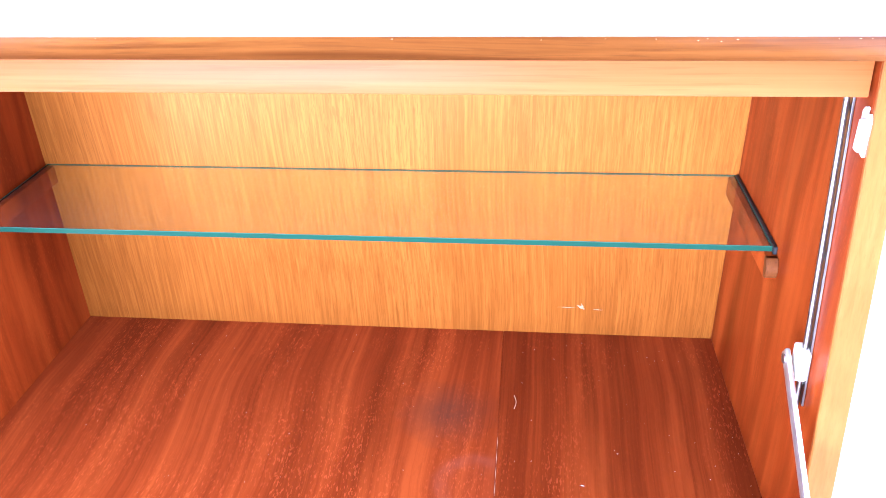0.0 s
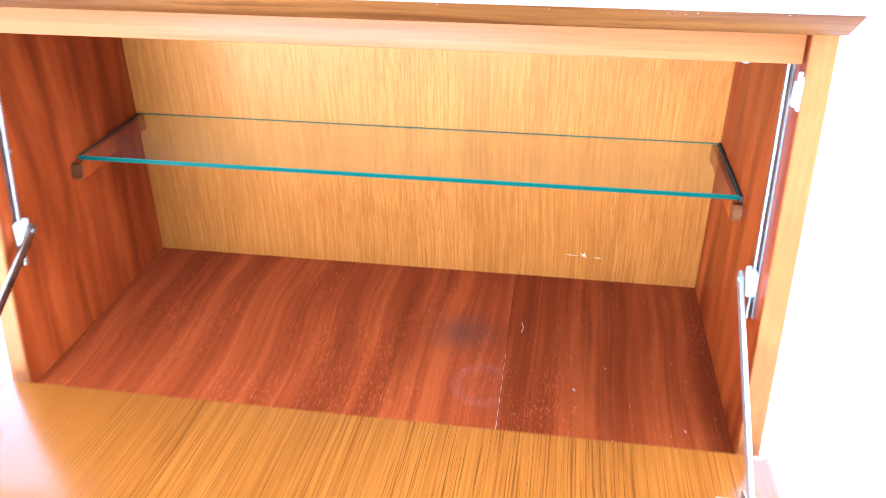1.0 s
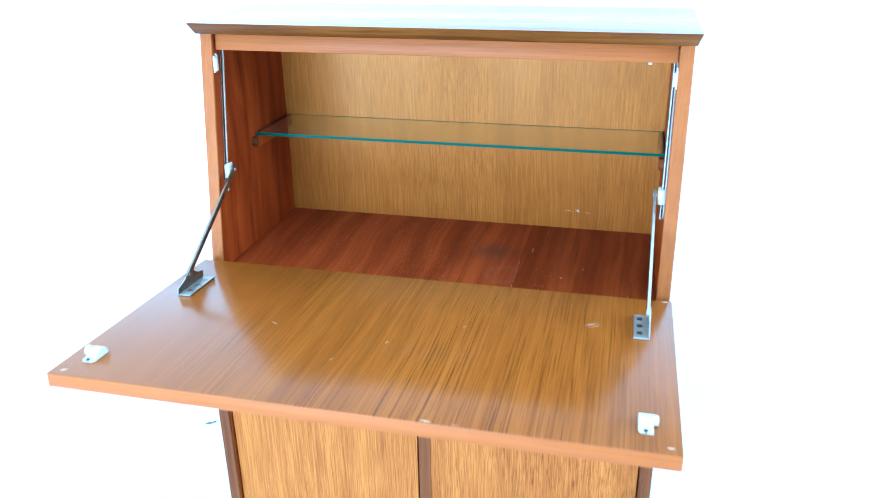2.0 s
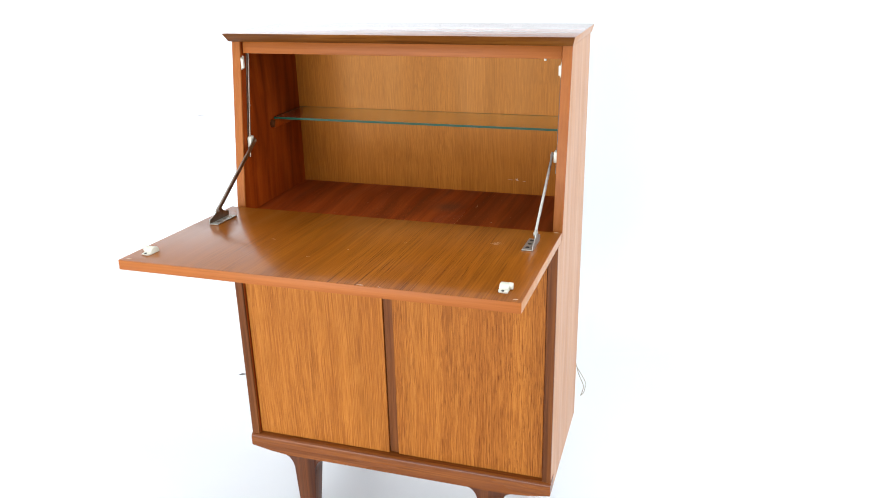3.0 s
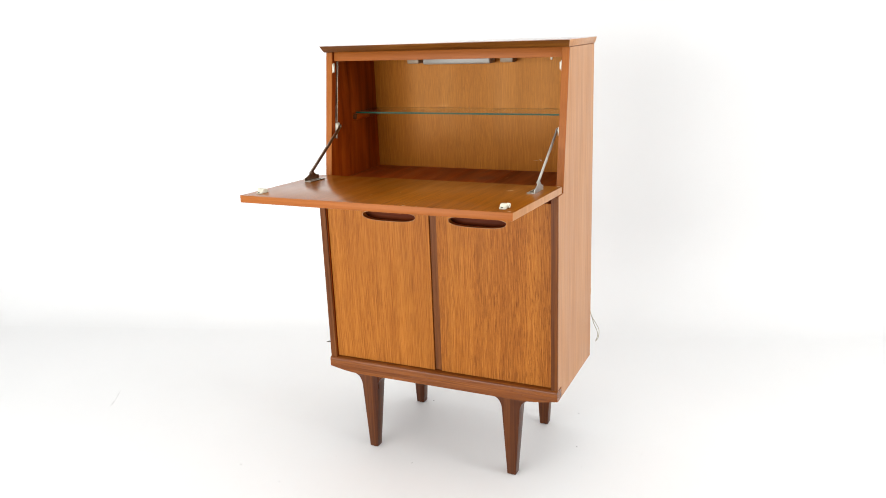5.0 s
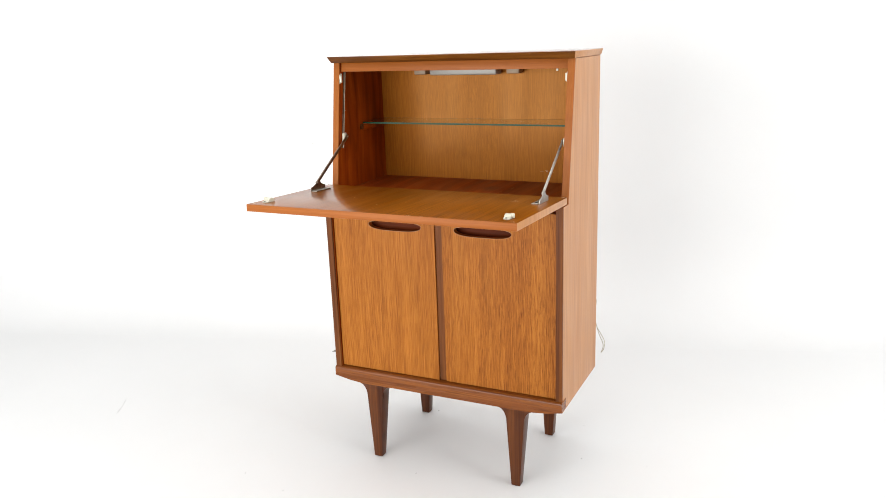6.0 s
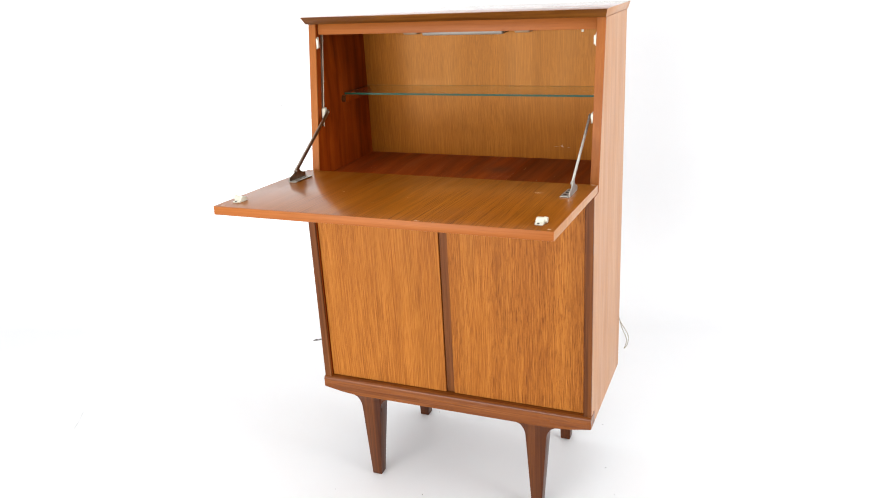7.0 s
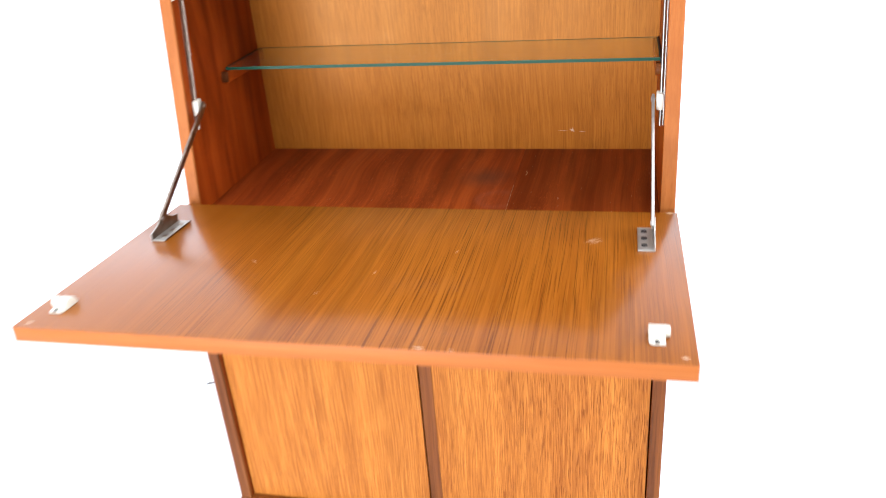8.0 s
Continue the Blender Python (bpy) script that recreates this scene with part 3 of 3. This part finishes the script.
def base():
    outline = [(-W - 0.001, 0.2815), (-W - 0.001, 0.252), (-0.31, 0.243), (-0.27, 0.239), (0.27, 0.239), (0.31, 0.243), (W + 0.001, 0.252), (W + 0.001, 0.2815)]
    bm = prism(outline, "y", -0.0095, 0.03)
    sharp = [e for e in bm.edges if max(v.co.y for v in e.verts) < 0 and min(v.co.z for v in e.verts) > 0.27]
    bmesh.ops.bevel(bm, geom=sharp, offset=0.008, segments=4, affect="EDGES", profile=0.5, clamp_overlap=True)
    part("base_rail", bm, RAIL_WOOD, cabinet, "solid red-brown front rail with a rounded edge")
    part("rear_rail", block(-W + 0.004, W - 0.004, 0.305, 0.338, 0.2395, 0.2475, 0.001, 1), RAIL_WOOD, cabinet)
    for xc in (-0.2245, 0.2245):
        part("leg", leg_bm(xc, -0.0093, 0.016, 0.02), LEG_WOOD, cabinet, "tapered dark teak leg flaring into the rail")
    for xc in (-0.22, 0.22):
        part("leg", leg_bm(xc, 0.308, 0.336, 0.0), LEG_WOOD, cabinet, "tapered dark teak leg")
    for leg, (x, y) in zip([o for o in cabinet.children if o.name.startswith("leg")], ((-0.2245, 0.003), (0.2245, 0.003), (-0.22, 0.322), (0.22, 0.322))):
        glide = bmesh.new()
        bmesh.ops.create_cone(glide, cap_ends=True, segments=18, radius1=0.0095, radius2=0.0105, depth=0.0024)
        part("glide", moved(glide, Matrix.Translation((x, y, 0.0012))), DARK_HOLE, leg, "dark foot glide")


sides()
top()
inside()
doors()
FLAP = flap()
stays()
base()

# ---- things in and about the cabinet ----
shelf = thing("glass_shelf", (0, 0.268, 0.9975), "clear glass shelf with green edges on small battens", "shelf")
SX, SY0, SY1, SZ0, SZ1 = 0.3368, 0.2005, 0.3355, 0.9975, 1.0022
pane = part("pane", block(-SX + 0.0008, SX - 0.0008, SY0 + 0.0008, SY1 - 0.0008, SZ0, SZ1, 0), GLASS, shelf, "clear glass sheet")
for x0, x1, y0, y1 in ((-SX, SX, SY0, SY0 + 0.0008), (-SX, SX, SY1 - 0.0008, SY1), (-SX, -SX + 0.0008, SY0 + 0.0008, SY1 - 0.0008), (SX - 0.0008, SX, SY0 + 0.0008, SY1 - 0.0008)):
    edge = part("ground_edge", block(x0, x1, y0, y1, SZ0, SZ1, 0.0003 if y0 == SY0 else 0, 1), [GLASS_EDGE, GLASS_ARRIS], shelf, "green ground glass edge",
                lambda f: 0 if max(abs(f.normal.x), abs(f.normal.y)) > 0.9 else 1)
    edge.visible_shadow = False
pane.visible_shadow = False

fitting = thing("strip_light", (-0.035, 0.31, 1.172), "small white strip light under the cabinet top, switched off", "lamp")
part("diffuser", block(-0.146, 0.069, 0.285, 0.33, 1.134, 1.166, 0.004, 3), DIFFUSER, fitting, "opal plastic diffuser")
part("housing", block(-0.158, 0.081, 0.28, 0.334, 1.1645, 1.172, 0.001, 1), WHITE_PLASTIC, fitting)
for x in (-0.185, 0.1145):
    part("end_cap", block(x - 0.0195, x + 0.0195, 0.298, 0.334, 1.136, 1.172, 0.003, 2), CAP_PLASTIC, fitting, "plastic end block tinted for the warm bounced light")

cordpts = [(0.352, 0.349, 0.47), (0.356, 0.353, 0.458), (0.353, 0.356, 0.43), (0.351, 0.357, 0.40), (0.358, 0.359, 0.37)]
strand_a = cordpts + [(0.372, 0.361, 0.345), (0.381, 0.362, 0.325), (0.379, 0.362, 0.30), (0.371, 0.361, 0.287)]
strand_b = cordpts + [(0.364, 0.363, 0.345), (0.374, 0.366, 0.32), (0.376, 0.366, 0.305), (0.370, 0.364, 0.285)]


def smooth_path(points, n=6):
    out = []
    for i in range(len(points) - 1):
        p0, p1, p2, p3 = (Vector(points[max(0, min(len(points) - 1, j))]) for j in (i - 1, i, i + 1, i + 2))
        for k in range(n):
            t = k / n
            out.append(0.5 * (2 * p1 + (p2 - p0) * t + (2 * p0 - 5 * p1 + 4 * p2 - p3) * t * t + (3 * p1 - p0 - 3 * p2 + p3) * t ** 3))
    return out + [Vector(points[-1])]


flex = part("power_cord", merged(sweep(smooth_path(strand_a), 0.001, 8), sweep(smooth_path(strand_b), 0.001, 8)), CORD)
tagged(flex, "thin ivory twin flex hanging behind the cabinet", "cord")

# a small white hook under the top
hook = merged(block(0.297, 0.309, 0.118, 0.128, 1.1665, 1.172, 0.001, 2), block(0.3005, 0.3055, 0.1205, 0.1255, 1.15, 1.168, 0.0012, 2))
tagged(part("ceiling_hook", hook, WHITE_PLASTIC), "tiny white plastic clip under the cabinet top", "clip")


# ---- wear, dust and marks ----
def sliver(a, b, width, thick, up=Vector((0, 0, 1))):
    """A raised scratch or crumb from a to b on a surface with that normal."""
    a, b = Vector(a), Vector(b)
    way = (b - a).normalized()
    side = way.cross(up).normalized() * width / 2
    mid = (a + b) / 2
    bm = bmesh.new()
    base = [bm.verts.new(a), bm.verts.new(mid + side), bm.verts.new(b), bm.verts.new(mid - side)]
    tip = bm.verts.new(mid + up * thick)
    for k in range(4):
        bm.faces.new((base[k], base[(k + 1) % 4], tip))
    bm.faces.new(base[::-1])
    return bm


def crumbs(spots, size, up=Vector((0, 0, 1))):
    out = []
    for q in spots:
        a = random.uniform(0, 3.14)
        way = Vector((math.cos(a), math.sin(a), 0))
        s = size * random.uniform(0.5, 1.4)
        out.append(sliver(Vector(q) - way * s, Vector(q) + way * s, s * random.uniform(0.6, 1.3), s * 0.4, up))
    return merged(*out)


random.seed(4)
spots = []
for k in range(130):
    x = 0.335 - 0.6 * random.random() ** 1.6
    spots.append((x, random.uniform(0.05, 0.33), FLOOR))
spots += [(0.146, 0.299, FLOOR), (0.184, 0.313, FLOOR), (0.189, 0.262, FLOOR), (0.227, 0.164, FLOOR), (-0.236, 0.286, FLOOR)]
tagged(part("dust_specks", crumbs(spots, 0.00042), DUST), "pale dust specks on the compartment floor", "dust", kind="stuff")
tagged(part("crumbs", crumbs([(0.197, 0.121, FLOOR), (0.229, 0.16, FLOOR), (0.16, 0.09, FLOOR), (0.3, 0.075, FLOOR)], 0.0014), DUST), "pale crumbs on the compartment floor", "dust", kind="stuff")

back = bpy.data.objects["back_panel"]
out = Vector((0, -1, 0))
for a, b, w in (((0.180, 0.849), (0.200, 0.8487), 0.0008), ((0.200, 0.852), (0.209, 0.847), 0.0035), ((0.2045, 0.8545), (0.2075, 0.846), 0.002), ((0.216, 0.8473), (0.2275, 0.8468), 0.0009)):
    part("scratch", sliver((a[0], 0.336, a[1]), (b[0], 0.336, b[1]), w, 0.0004, out), PALE_WOOD, back, "pale scratch in the veneer")
leaf = bpy.data.objects["veneer_leaf.001"]
part("scratch", sweep(smooth_path([(0.1385, 0.231, FLOOR), (0.1405, 0.222, FLOOR), (0.139, 0.212, FLOOR)]), 0.0004, 6), PALE_WOOD, leaf, "pale curved scratch")
for k in range(7):
    part("seam_wear", sliver((0.1252, 0.05 + 0.018 * k, FLOOR), (0.1252, 0.066 + 0.018 * k, FLOOR), 0.0006, 0.0002), PALE_WOOD, leaf, "pale worn veneer seam")


def on_flap(x, y):
    return Vector((x, y, HINGE.z + (HINGE.y - y) * math.tan(TILT) + 0.0001))


flap_ob = bpy.data.objects["flap"]
lines = [((0.243, -0.079), (0.266, -0.066), 0.0016), ((0.246, -0.075), (0.262, -0.063), 0.0012), ((0.25, -0.083), (0.268, -0.070), 0.0012),
         ((-0.15, -0.165), (-0.163, -0.158), 0.0012), ((0.004, -0.184), (0.007, -0.178), 0.0016), ((0.09, -0.12), (0.094, -0.112), 0.001), ((-0.05, -0.24), (-0.044, -0.236), 0.001)]
for a, b, w in lines:
    part("scratch", sliver(on_flap(*a), on_flap(*b), w, 0.0002), PALE_WOOD, flap_ob, "pale scratch on the flap")
chips = [((0.09, -0.342), (0.104, -0.342), 0.003), ((0.125, -0.343), (0.134, -0.343), 0.0008),
         ((-0.352, -0.336), (-0.342, -0.332), 0.005), ((0.345, 0.0235), (0.356, 0.0235), 0.005), ((0.344, -0.335), (0.353, -0.333), 0.004), ((-0.356, 0.0235), (-0.347, 0.0235), 0.004)]
for a, b, w in chips:
    part("worn_edge", sliver(on_flap(*a), on_flap(*b), w, 0.0003), PALE_WOOD, flap_ob, "pale chipped spot at the flap edge")
top_ob = bpy.data.objects["top_board"]
random.seed(9)
for k in range(12):
    x = random.choice((random.uniform(0.10, 0.34), random.uniform(-0.12, 0.2)))
    z = TOP + 0.018 - abs(random.gauss(0, 0.0016)) - 0.0008
    y = 0.069 + (TOP + 0.018 - z) * 0.8 - 0.0002
    w = random.uniform(0.0003, 0.0008)
    part("edge_nick", sliver((x - w, y, z), (x + w, y, z + random.uniform(-0.0004, 0.0004)), w * 0.8, 0.0003, Vector((0, -0.78, -0.62))), PALE_WOOD, top_ob, "pale nick in the front edge")

# marks on the studio floor and wall
floor_ob, wall_ob = bpy.data.objects["floor"], bpy.data.objects["wall_north"]
random.seed(12)
grit = [(-0.072, -0.053, 0), (-0.302, -0.104, 0), (-0.55, -0.245, 0), (0.546, 0.234, 0), (0.805, 0.076, 0), (0.399, 0.102, 0), (0.305, 0.418, 0), (-0.385, -0.282, 0), (-0.184, 0.338, 0), (0.356, 0.208, 0)]
for q in grit:
    part("grit", crumbs([q], 0.0022), GRIT, floor_ob, "small dark speck")
part("grit", merged(sliver((-0.832, 0.664, 0), (-0.806, 0.678, 0), 0.008, 0.006), sliver((-0.815, 0.668, 0), (-0.80, 0.69, 0), 0.004, 0.005)), GRIT, floor_ob, "small dark crumb")
part("scuff", merged(sliver((-1.235, -0.1, 0), (-1.26, -0.05, 0), 0.003, 0.0004), sliver((-1.26, -0.05, 0), (-1.30, 0.01, 0), 0.002, 0.0004)), SCUFF, floor_ob, "thin grey scuff")
wall_in = STUDIO.to_3x3() @ Vector((0, -1, 0))
part("scuff", merged(sliver(STUDIO @ Vector((-0.81, 1.4, 0.797)), STUDIO @ Vector((-0.765, 1.4, 0.797)), 0.003, 0.0006, wall_in)), SCUFF, wall_ob, "thin grey scuff")
